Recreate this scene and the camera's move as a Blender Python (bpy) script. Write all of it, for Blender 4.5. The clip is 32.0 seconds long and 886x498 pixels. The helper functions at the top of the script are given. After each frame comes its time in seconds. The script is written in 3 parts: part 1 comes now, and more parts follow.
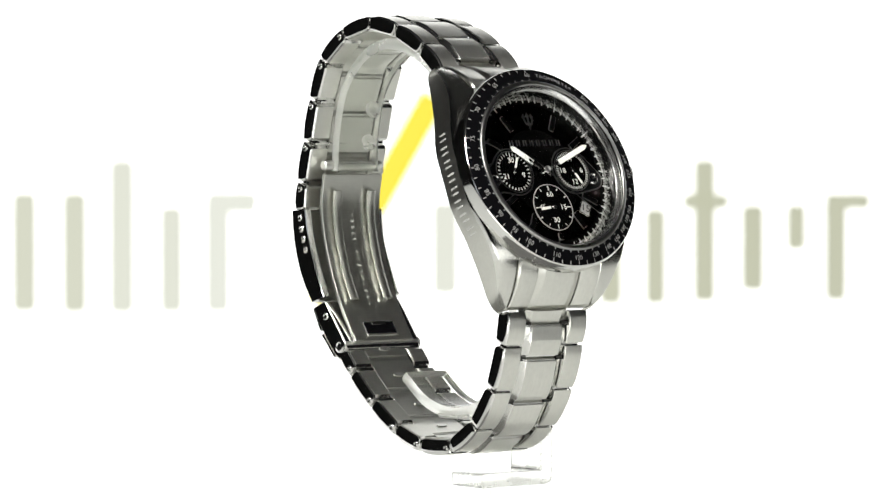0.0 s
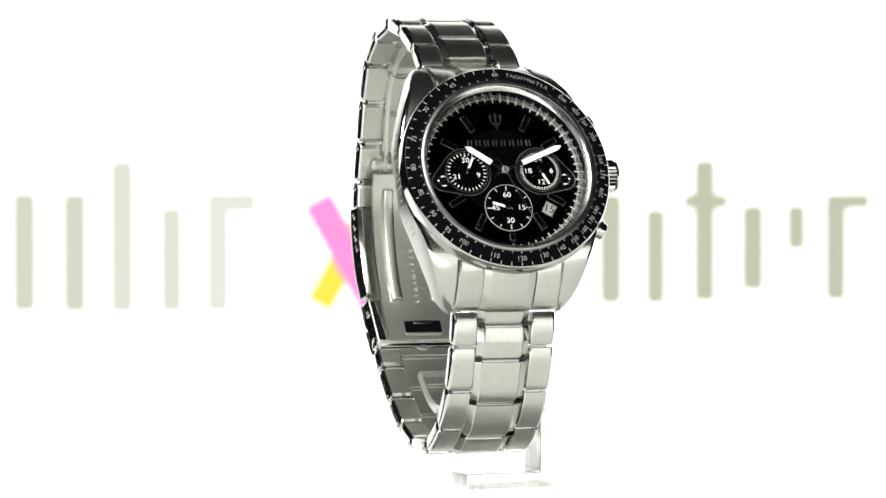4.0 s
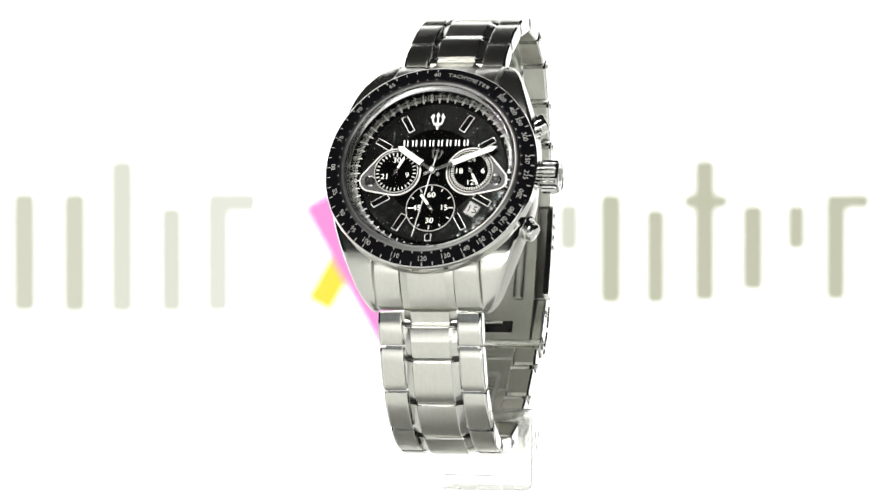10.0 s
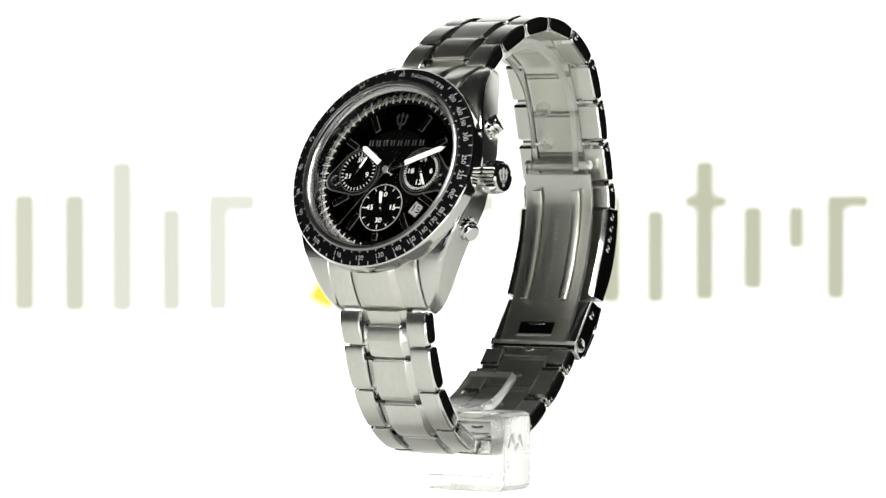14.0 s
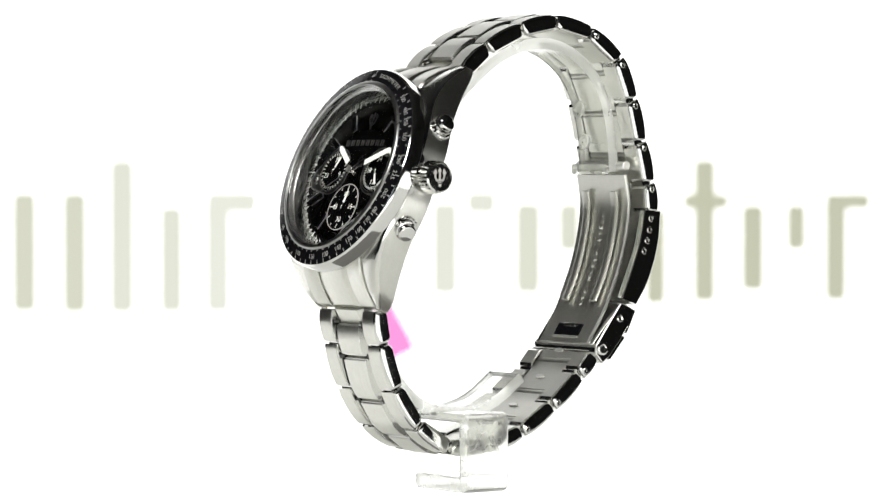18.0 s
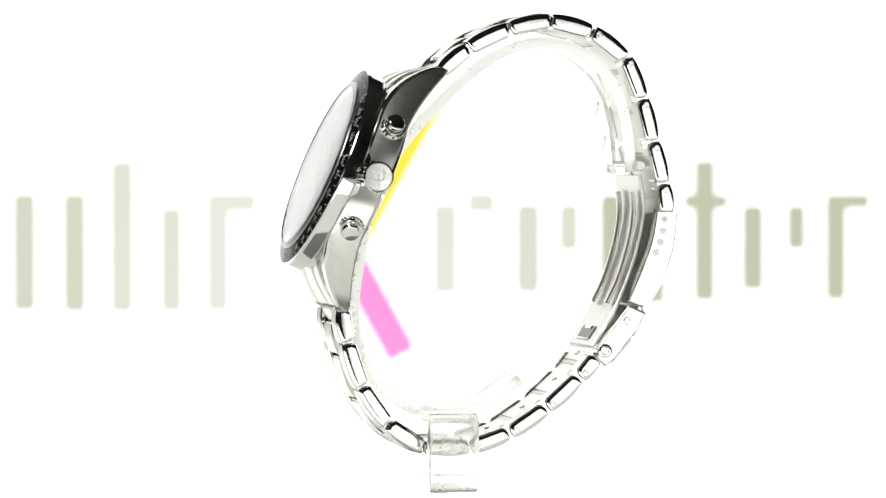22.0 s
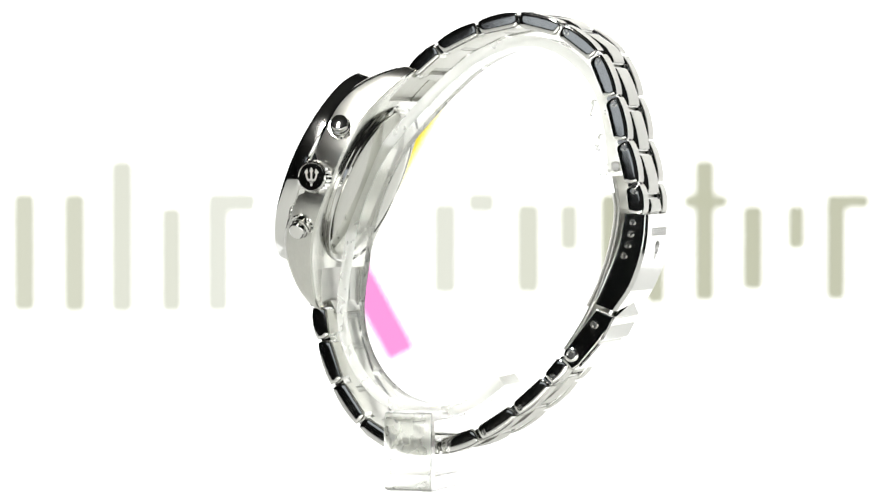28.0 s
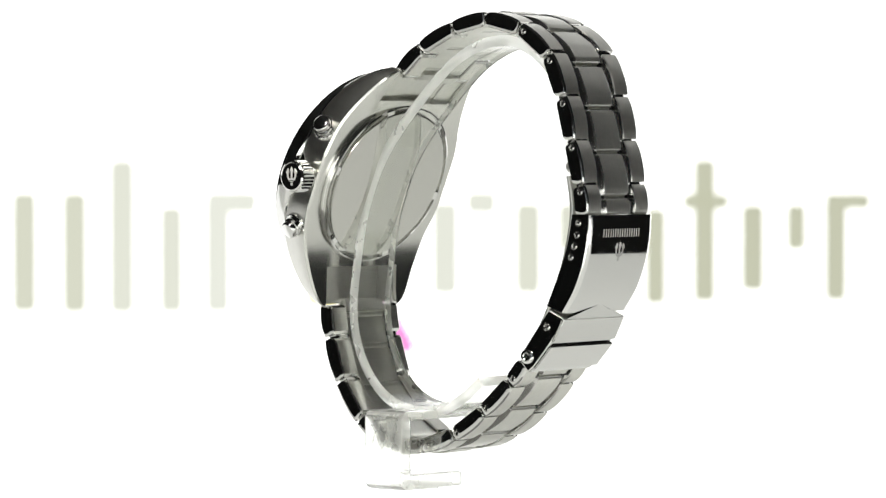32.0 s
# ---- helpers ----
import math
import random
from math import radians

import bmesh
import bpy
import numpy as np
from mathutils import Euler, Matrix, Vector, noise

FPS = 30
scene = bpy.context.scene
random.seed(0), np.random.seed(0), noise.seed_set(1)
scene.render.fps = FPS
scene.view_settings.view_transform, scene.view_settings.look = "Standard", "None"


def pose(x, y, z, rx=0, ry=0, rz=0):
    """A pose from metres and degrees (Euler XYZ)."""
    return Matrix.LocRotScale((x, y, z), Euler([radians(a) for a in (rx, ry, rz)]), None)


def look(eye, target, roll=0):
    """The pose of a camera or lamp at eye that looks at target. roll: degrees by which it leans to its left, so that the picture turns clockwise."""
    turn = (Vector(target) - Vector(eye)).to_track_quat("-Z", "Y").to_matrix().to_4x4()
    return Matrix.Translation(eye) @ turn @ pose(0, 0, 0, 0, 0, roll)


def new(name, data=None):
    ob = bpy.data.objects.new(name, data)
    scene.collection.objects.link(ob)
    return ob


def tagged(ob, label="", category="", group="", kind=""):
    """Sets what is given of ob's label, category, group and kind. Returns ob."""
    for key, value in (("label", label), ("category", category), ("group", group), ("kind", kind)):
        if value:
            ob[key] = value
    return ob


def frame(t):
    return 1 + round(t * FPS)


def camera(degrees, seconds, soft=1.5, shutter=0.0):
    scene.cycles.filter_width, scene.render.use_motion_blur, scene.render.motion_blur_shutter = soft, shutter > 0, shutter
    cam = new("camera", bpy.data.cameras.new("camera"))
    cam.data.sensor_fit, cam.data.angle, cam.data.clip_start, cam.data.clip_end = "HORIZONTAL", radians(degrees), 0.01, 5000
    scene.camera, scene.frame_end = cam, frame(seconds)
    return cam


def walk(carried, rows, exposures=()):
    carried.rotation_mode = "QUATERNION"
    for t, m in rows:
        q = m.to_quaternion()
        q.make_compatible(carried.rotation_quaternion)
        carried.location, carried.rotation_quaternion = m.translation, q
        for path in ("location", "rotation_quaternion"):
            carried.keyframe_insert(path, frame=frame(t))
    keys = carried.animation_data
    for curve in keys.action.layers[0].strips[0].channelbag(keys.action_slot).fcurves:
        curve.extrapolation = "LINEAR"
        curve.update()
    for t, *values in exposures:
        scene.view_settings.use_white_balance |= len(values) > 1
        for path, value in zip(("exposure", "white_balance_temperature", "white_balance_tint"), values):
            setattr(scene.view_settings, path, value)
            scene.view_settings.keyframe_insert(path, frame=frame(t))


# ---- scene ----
import functools

# ---------------------------------------------------------------- camera
cam = camera(12.68, 32.0, soft=1.35)
cam.data.dof.use_dof = True
cam.data.dof.focus_distance = 0.795
cam.data.dof.aperture_fstop = 42
EYE = pose(-0.00277, -0.802, 0.00999, 90 - 1.422, 0, 0)
walk(cam, [(0, EYE), (32, EYE)])


def turn(t):
    """Degrees of the turntable; 0 is the dial facing the lens."""
    return 39.37 - 5.306 * t


# ---------------------------------------------------------------- light
world = bpy.data.worlds.new("dark_studio")
scene.world = world
world.use_nodes = True
world.node_tree.nodes["Background"].inputs["Color"].default_value = (0.9, 0.95, 1.0, 1)
world.node_tree.nodes["Background"].inputs["Strength"].default_value = 0.03


def area_lamp(name, eye, target, sx, sy, watts, colour=(1, 0.98, 0.94), roll=0):
    data = bpy.data.lights.new(name, "AREA")
    data.shape, data.size, data.size_y, data.energy, data.color = "RECTANGLE", sx, sy, watts, colour
    ob = new(name, data)
    ob.matrix_world = look(eye, target, roll)
    return ob


area_lamp("strip_lamp", (-0.308, -0.755, 0.75), (0, -0.03, 0.0), 0.085, 0.42, 13.0)
area_lamp("side_softbox", (0.700, -0.756, -0.105), (0, 0, 0.0), 0.775, 0.28, 1.2, (1, 1, 0.97), -8)
# unseen dim lamp, added for the inner links and the bluish flank reflections
area_lamp("added_left_softbox", (-0.447, -0.917, 0.14), (0, 0, 0.12), 0.39, 0.26, 0.17, (0.86, 0.93, 1))
scene.view_settings.exposure = 0.0


# ---------------------------------------------------------------- materials
def material(name, colour, rough=0.5, metal=0.0, spread=0.0, grain=0.0, scale=(1, 1, 1), size=400.0, emit=0.0, glass=0.0, ior=1.45, bump=0.0, aniso=0.0, lit=1.0):
    m = bpy.data.materials.new(name)
    m.use_nodes = True
    nodes, links = m.node_tree.nodes, m.node_tree.links
    b = nodes["Principled BSDF"]
    b.inputs["Base Color"].default_value = (*colour, 1)
    b.inputs["Roughness"].default_value = rough
    b.inputs["Metallic"].default_value = metal
    b.inputs["IOR"].default_value = ior
    b.inputs["Transmission Weight"].default_value = glass
    b.inputs["Anisotropic"].default_value = aniso
    if aniso:
        along = nodes.new("ShaderNodeTangent")
        along.direction_type, along.axis = "RADIAL", "X"
        links.new(along.outputs["Tangent"], b.inputs["Tangent"])
        b.inputs["Anisotropic Rotation"].default_value = 0.25
    if emit:
        b.inputs["Base Color"].default_value = (*[c * lit for c in colour], 1)
        b.inputs["Emission Color"].default_value = (*colour, 1)
        b.inputs["Emission Strength"].default_value = emit
    if spread or grain or bump:
        co = nodes.new("ShaderNodeTexCoord")
        mp = nodes.new("ShaderNodeMapping")
        mp.inputs["Scale"].default_value = scale
        links.new(co.outputs["Object"], mp.inputs["Vector"])
        fine = nodes.new("ShaderNodeTexNoise")
        fine.inputs["Scale"].default_value = size
        fine.inputs["Detail"].default_value = 3
        links.new(mp.outputs["Vector"], fine.inputs["Vector"])
        broad = nodes.new("ShaderNodeTexNoise")
        broad.inputs["Scale"].default_value = size * 0.12
        links.new(co.outputs["Object"], broad.inputs["Vector"])
        both = nodes.new("ShaderNodeMath")
        both.operation = "MULTIPLY_ADD"
        both.inputs[1].default_value = 0.6
        links.new(fine.outputs["Fac"], both.inputs[0])
        half = nodes.new("ShaderNodeMath")
        half.operation = "MULTIPLY"
        half.inputs[1].default_value = 0.4
        links.new(broad.outputs["Fac"], half.inputs[0])
        links.new(half.outputs[0], both.inputs[2])
        if spread:
            rng = nodes.new("ShaderNodeMapRange")
            rng.inputs["From Min"].default_value, rng.inputs["From Max"].default_value = 0.3, 0.7
            rng.inputs["To Min"].default_value, rng.inputs["To Max"].default_value = max(rough - spread, 0.01), rough + spread
            links.new(both.outputs[0], rng.inputs["Value"])
            links.new(rng.outputs["Result"], b.inputs["Roughness"])
        if grain:
            mix = nodes.new("ShaderNodeMix")
            mix.data_type = "RGBA"
            mix.inputs["A"].default_value = (*[c * (1 - grain) for c in colour], 1)
            mix.inputs["B"].default_value = (*[min(c * (1 + grain), 1) for c in colour], 1)
            links.new(both.outputs[0], mix.inputs["Factor"])
            links.new(mix.outputs["Result"], b.inputs["Base Color"])
        if bump:
            bp = nodes.new("ShaderNodeBump")
            bp.inputs["Strength"].default_value = bump
            bp.inputs["Distance"].default_value = 0.00002
            links.new(fine.outputs["Fac"], bp.inputs["Height"])
            links.new(bp.outputs["Normal"], b.inputs["Normal"])
    return m


BRUSHED = material("brushed_steel", (0.76, 0.76, 0.71), 0.31, 1, spread=0.015, grain=0.14, scale=(1, 0.03, 0.03), size=9000, bump=0.06, aniso=0.82)
POLISHED = material("polished_steel", (0.74, 0.74, 0.72), 0.07, 1, spread=0.03, size=500)
RAIL = material("half_bright_rail_steel", (0.72, 0.72, 0.69), 0.19, 1, spread=0.02, size=900)
FLANK = material("cross_brushed_flank_steel", (0.66, 0.66, 0.62), 0.29, 1, spread=0.015, grain=0.12, scale=(1, 1, 0.04), size=6000, bump=0.05)
# near-black stuff that paints the shade inside the hinge gaps
HINGE_SHADE = material("painted_hinge_shade", (0.06, 0.06, 0.055), 0.35, 1)
# paler, rougher steel, imitating the bright highlights along bevelled edges
EDGE = material("pale_highlight_edge", (0.90, 0.90, 0.87), 0.38, 1, spread=0.05, size=1500)
ROLLED = material("polished_rolled_edge", (0.82, 0.82, 0.80), 0.14, 1, spread=0.03, size=1200)
SILVER = material("dim_silver_print", (0.32, 0.32, 0.31), 0.36, 1)
NEEDLE = material("dim_steel_needle", (0.16, 0.16, 0.155), 0.34, 1)
ROUGH = material("matt_inner_steel", (0.76, 0.76, 0.71), 0.36, 1, spread=0.02, grain=0.1, scale=(0.05, 1, 1), size=6000, bump=0.05)
SATIN = material("satin_steel", (0.60, 0.60, 0.56), 0.36, 1, spread=0.02, grain=0.1, scale=(1, 0.04, 0.04), size=7000, bump=0.1)
CROWN_BLACK = material("black_enamel", (0.004, 0.004, 0.005), 0.12, 0)
BEZEL_BLACK = material("black_bezel_insert", (0.005, 0.005, 0.006), 0.15, 0, ior=1.13, spread=0.04, size=900)
DIAL_BLACK = material("black_dial_lacquer", (0.0015, 0.0015, 0.0015), 0.6, 0, grain=0.3, size=900, ior=1.02)
SUBDIAL_BLACK = material("black_subdial", (0.0012, 0.0012, 0.0012), 0.7, 0, grain=0.3, size=900, ior=1.03)
PRINT = material("white_dial_print", (0.62, 0.63, 0.60), 0.5, 0)
PRINT_GREY = material("pale_grey_bezel_print", (0.36, 0.36, 0.35), 0.5, 0)
LUME = material("white_lume", (0.85, 0.87, 0.82), 0.5, 0)
DATE = material("silver_date_disc", (0.24, 0.24, 0.23), 0.5, 0)
GUNMETAL = material("dark_dial_plate", (0.018, 0.018, 0.018), 0.32, 1, spread=0.05, size=800)
REHAUT = material("mirror_steel_flange_ring", (0.58, 0.58, 0.57), 0.2, 1, spread=0.04, size=700)
SUNRAY = material("dark_sunray_dial_zone", (0.0028, 0.003, 0.0028), 0.18, 1, spread=0.04, size=900)
RIM = material("dim_plate_rim_steel", (0.16, 0.16, 0.155), 0.4, 1)
RING = material("crystal_ring_steel", (0.36, 0.36, 0.35), 0.3, 1, spread=0.05, size=700)
BACK = material("polished_case_back_steel", (0.64, 0.64, 0.60), 0.14, 1, spread=0.03, grain=0.03, size=400)
CASE = material("fine_brushed_case_steel", (0.72, 0.72, 0.68), 0.21, 1, spread=0.015, grain=0.03, scale=(1, 0.05, 0.05), size=14000, bump=0.07)
CEILING = material("dark_studio_ceiling", (0.018, 0.018, 0.0175), 0.9, 0, grain=0.1, size=2)
CRYSTAL = material("coated_sapphire_crystal", (1, 1, 1), 0.028, 0, glass=1, ior=1.22)
ACRYLIC = material("clear_acrylic", (0.97, 0.98, 0.95), 0.05, 0, spread=0.04, size=300, glass=0.96, ior=1.14)
# whiter, cloudier acrylic, imitating light piped to the strip's edges
PIPED_EDGE = material("light_piped_edge_acrylic", (0.90, 0.91, 0.87), 0.3, 0, spread=0.08, size=300, glass=0.66, ior=1.18)
BLOCK = material("clear_acrylic_block", (0.96, 0.97, 0.93), 0.28, 0, spread=0.06, size=200, glass=0.84, ior=1.16)
CUT = material("cut_acrylic_rim", (0.86, 0.87, 0.83), 0.3, 0, spread=0.08, size=200, glass=0.6, ior=1.25)
ENGRAVED = material("pale_engraving", (0.55, 0.55, 0.53), 0.5, 0.2)
STAMP = material("dull_stamped_mark", (0.9, 0.9, 0.86), 0.7, 0)
TABLE = material("glowing_table_acrylic", (0.85, 0.86, 0.82), 0.5, 0, emit=0.54, lit=0.5)
# screen emits its own light, so its white stays blown out
SCREEN = material("glowing_white_screen", (1, 1, 0.985), 0.9, 0, emit=1.7, lit=0.05)
# weaker glow for the added sheets at the left
FILL_GLOW = material("added_fill_glow", (1, 1, 0.985), 0.9, 0, emit=1.25, lit=0.05)
# glow of an added sheet that brightens the lower front links
FRONT_FILL = material("added_front_glow", (1, 1, 0.97), 0.8, 0, emit=2.8, lit=0.1)
PLATTER = material("grey_platter", (0.22, 0.22, 0.21), 0.6, 0, grain=0.1, size=60)
DARK = material("dark_studio_cloth", (0.02, 0.02, 0.02), 0.9, 0, grain=0.3, size=2)
# print emits its own colour, whatever light falls on it
YELLOW = material("glowing_yellow_print", (1.0, 0.85, 0.08), 0.8, 0, emit=0.98, lit=0.05)
PINK = material("glowing_pink_print", (1.0, 0.33, 0.75), 0.8, 0, emit=0.98, lit=0.05)


# ---------------------------------------------------------------- helpers, in millimetres
MM = 0.001


def part(name, bm, mats, parent=None, label="", m=None, smooth=32):
    """One mesh object from a bmesh in millimetres, under a thing or a part."""
    bmesh.ops.recalc_face_normals(bm, faces=bm.faces)
    if m is not None:
        bm.transform(m)
    bm.transform(Matrix.Scale(MM, 4))
    me = bpy.data.meshes.new(name)
    bm.to_mesh(me)
    bm.free()
    for mat in mats if isinstance(mats, (list, tuple)) else [mats]:
        me.materials.append(mat)
    if smooth:
        me.shade_smooth()
        me.set_sharp_from_angle(angle=radians(smooth))
    ob = new(name, me)
    if smooth and len(me.polygons) < 3000 and name not in ("case", "lug", "strip", "end_piece"):
        mod = ob.modifiers.new("even_faces", "WEIGHTED_NORMAL")
        mod.keep_sharp = True
    if parent:
        ob.parent = parent
    if label:
        tagged(ob, label)
    return ob


def loft(sections, caps=True):
    bm = bmesh.new()
    rows = [[bm.verts.new(p) for p in s] for s in sections]
    n = len(rows[0])
    for a, b in zip(rows, rows[1:]):
        for i in range(n):
            bm.faces.new((a[i], a[(i + 1) % n], b[(i + 1) % n], b[i]))
    if caps:
        bm.faces.new(rows[0])
        bm.faces.new(rows[-1])
    return bm


def prism(profile, x0, x1, bevel=0.0, shine=1, segments=2, edge=None):
    """A (y, z) profile drawn out along x; its cut ends and rounded edges take material slot shine."""
    bm = loft([[(x, y, z) for y, z in profile] for x in (x0, x1)])
    bmesh.ops.recalc_face_normals(bm, faces=bm.faces)
    if bevel:
        edges = [e for e in bm.edges if e.calc_face_angle(0) > 0.5]
        bmesh.ops.bevel(bm, geom=edges, offset=bevel, segments=segments, affect="EDGES", profile=0.55, material=shine if edge is None else edge, clamp_overlap=True)
    bm.normal_update()
    for f in bm.faces:
        if abs(f.normal.x) > 0.9:
            f.material_index = shine
    return bm


def box(x0, x1, y0, y1, z0, z1, bevel=0.0, shine=0):
    return prism([(y0, z0), (y1, z0), (y1, z1), (y0, z1)], x0, x1, bevel, shine)


def lathe(profile, n=96, closed=True):
    """A profile of (radius, height) turned round z."""
    bm = bmesh.new()
    rings = []
    for i in range(n):
        a = 2 * math.pi * i / n
        rings.append([bm.verts.new((r * math.sin(a), r * math.cos(a), h)) for r, h in profile])
    k = len(profile)
    for i in range(n):
        a, b = rings[i], rings[(i + 1) % n]
        for j in range(k if closed else k - 1):
            bm.faces.new((a[j], a[(j + 1) % k], b[(j + 1) % k], b[j]))
    return bm


def disc(r, z0, z1, n=64, bevel=0.0):
    bm = bmesh.new()
    rows = [(r - bevel, z0), (r, z0 + bevel), (r, z1 - bevel), (r - bevel, z1)] if bevel else [(r, z0), (r, z1)]
    rings = [[bm.verts.new((rr * math.cos(2 * math.pi * i / n), rr * math.sin(2 * math.pi * i / n), z)) for i in range(n)] for rr, z in rows]
    for a, b in zip(rings, rings[1:]):
        for i in range(n):
            bm.faces.new((a[i], a[(i + 1) % n], b[(i + 1) % n], b[i]))
    bm.faces.new(rings[0])
    bm.faces.new(rings[-1])
    return bm


def add(bm, other, m=None):
    """Adds another bmesh to bm."""
    me = bpy.data.meshes.new("piece")
    if m is not None:
        other.transform(m)
    other.to_mesh(me)
    other.free()
    bm.from_mesh(me)
    bpy.data.meshes.remove(me)
    return bm


def clock(angle, r, z=0.0):
    """A pose on the dial: angle clockwise from 12, radius, height; its y axis points outward."""
    return pose(0, 0, 0, 0, 0, -angle) @ Matrix.Translation((0, r, z))


@functools.lru_cache(maxsize=None)
def letters(text):
    curve = bpy.data.curves.new("lettering", "FONT")
    curve.body, curve.size, curve.extrude, curve.align_x, curve.align_y = text, 1.0, 0.0, "CENTER", "CENTER"
    curve.resolution_u = 3
    ob = new("lettering", curve)
    bpy.context.view_layer.update()
    me = bpy.data.meshes.new_from_object(ob.evaluated_get(bpy.context.evaluated_depsgraph_get()))
    bpy.data.objects.remove(ob)
    return me


def lettering(text, size, m, bold=1.0):
    bm = bmesh.new()
    bm.from_mesh(letters(text))
    bm.transform(m @ Matrix.Diagonal((size * bold, size, 1, 1)))
    return bm


def flat(points, z=0.0):
    bm = bmesh.new()
    bm.faces.new([bm.verts.new((x, y, z)) for x, y in points])
    return bm


def slab(points, z0, z1, bevel=0.0):
    bm = loft([[(x, y, z) for x, y in points] for z in (z0, z1)])
    if bevel:
        bmesh.ops.recalc_face_normals(bm, faces=bm.faces)
        bmesh.ops.bevel(bm, geom=[e for e in bm.edges if e.calc_face_angle(0) > 0.5], offset=bevel, segments=2, affect="EDGES")
    return bm


def thing(name, label, category):
    ob = new(name)
    ob.empty_display_size = 0.01
    return tagged(ob, label, category)


# ---------------------------------------------------------------- the studio
def setting(name, bm, mat, label):
    return tagged(part(name, bm, mat, None, "", smooth=0), label, kind="structure")


# unseen dark shell, added so the polished steel has black to mirror
setting("floor", box(-3000, 3000, -3000, 3000, -960, -940), DARK, "dark studio floor")
setting("ceiling", box(-3000, 3000, -3000, 3000, 1900, 1920), CEILING, "dark studio ceiling")
setting("wall_north", box(-3000, 3000, 2980, 3000, -940, 1900), DARK, "dark studio wall behind the screen")
setting("wall_south", box(-3000, 3000, -3000, -2980, -940, 1900), DARK, "dark studio wall behind the lens")
setting("wall_west", box(-3000, -2980, -2980, 2980, -940, 1900), DARK, "dark studio wall")
setting("wall_east", box(2980, 3000, -2980, 2980, -940, 1900), DARK, "dark studio wall")

# out of view; its glow and reach are set to whiten the steel's reflections
table = thing("light_table", "white glowing acrylic table under the turntable", "table")
table.location = (0, 0.4, -0.94)
part("tabletop", box(-1700, 1000, -2700, 1090, 620, 638, 3), TABLE, table)
for lx in (-1640, 940):
    for ly in (-2640, 1030):
        part("leg", box(lx - 25, lx + 25, ly - 25, ly + 25, 0, 620, 3), SATIN, table)

# added out of view, so the front links mirror something white
part("front_fill_sheet", box(-420, 420, -2600, -1110, 638.5, 641), FRONT_FILL, table, "unseen glowing sheet added to brighten the lower front links")

screen = setting("backdrop", box(-1120, 1760, 1504, 1520, -940, 1120), SCREEN, "blurred glowing white studio screen with pale printed bars")


# unseen glowing sheets, added so the case back and inner links reflect white
part("fill_sheet", box(-1650, -250, 260, 716, -301, -298), FILL_GLOW, screen, smooth=0)
part("fill_sheet", box(-1650, -854, 720, 1503, -301, -298), FILL_GLOW, screen, smooth=0)
part("fill_sheet", box(-850, 480, 720, 1503, -301, -298), SCREEN, screen, "unseen glowing sheet added on the table behind the watch", smooth=0)


def print_bar(name, x0, z0, x1, z1, mat, label, y=1500.0):
    """A rounded upright bar printed on the screen."""
    r = min(x1 - x0, z1 - z0) * 0.25
    pts = []
    for cx, cz, a0 in ((x1 - r, z1 - r, 0), (x0 + r, z1 - r, 90), (x0 + r, z0 + r, 180), (x1 - r, z0 + r, 270)):
        pts += [(cx + r * math.cos(radians(a0 + a)), cz + r * math.sin(radians(a0 + a))) for a in (0, 30, 60, 90)]
    bm = loft([[(x, yy, z) for x, z in pts] for yy in (y, y + 4)])
    return part(name, bm, mat, screen, label, smooth=0)


def shade(v):
    return material("glowing_olive_print", (v, v * 1.02, v * (0.77 + (v - 0.55) * 0.55)), 0.8, 0, emit=0.98, lit=0.05)


# pixels of the camera's view to millimetres on the screen
def px(x):
    return -2.8 + (x - 784) * 0.3262


def pz(y):
    return -47.2 - (y - 441) * 0.3262


# stems of the printed word, as plain bars: left, right, top, bottom in camera-view pixels, and their paleness
for bars, tone in (
    (((26, 59, 346, 548), (115, 148, 346, 550)), 0.66),
    (((200, 231, 289, 549), (289, 317, 372, 548)), 0.75),
    (((371, 399, 347, 547), (402, 448, 347, 370)), 0.80),
    (((772, 804, 365, 515), (832, 872, 346, 372)), 0.78),
    (((918, 952, 365, 515), (994, 1020, 365, 440)), 0.72),
    (((1064, 1099, 345, 536), (1146, 1176, 372, 536)), 0.56),
    (((1231, 1264, 285, 532), (1212, 1288, 346, 368)), 0.55),
    (((1316, 1350, 365, 512), (1396, 1424, 365, 440)), 0.55),
    (((1464, 1496, 345, 530), (1496, 1538, 345, 368)), 0.55),
):
    ink = shade(tone)
    grow = 1.0 + 5.0 * (tone - 0.5) / 0.3
    for left, right, top, bottom in bars:
        print_bar("printed_bar", px(left - grow), pz(bottom + grow), px(right + grow), pz(top - grow), ink, "pale olive printed bar")


def slant(name, a, b, width, y, mat, label):
    p, q = Vector((px(a[0]), pz(a[1]))), Vector((px(b[0]), pz(b[1])))
    d = (q - p).normalized()
    s = Vector((-d.y, d.x)) * width / 2
    bm = loft([[(v.x, yy, v.y) for v in (p + s, q + s, q - s, p - s)] for yy in (y, y + 2)])
    part(name, bm, mat, screen, label, smooth=0)


slant("slanted_bar", (768, 172), (564, 540), 15.5, 1500, YELLOW, "yellow slanted printed bar")
slant("slanted_bar", (562, 354), (712, 628), 17.5, 1497, PINK, "pink slanted printed bar")

# ---------------------------------------------------------------- turntable and watch holder
turntable = thing("turntable", "grey motor turntable on the white table", "turntable")
turntable.location = (0, 0, -0.302)
# out of view; its grey and width darken what the bottom links mirror
part("platter", disc(115, 90, 102, 96, 1.0), PLATTER, turntable)
part("base", disc(90, 0, 90, 96, 2.0), PLATTER, turntable)

holder = thing("watch_holder", "clear acrylic watch stand with a curved strip", "display stand")


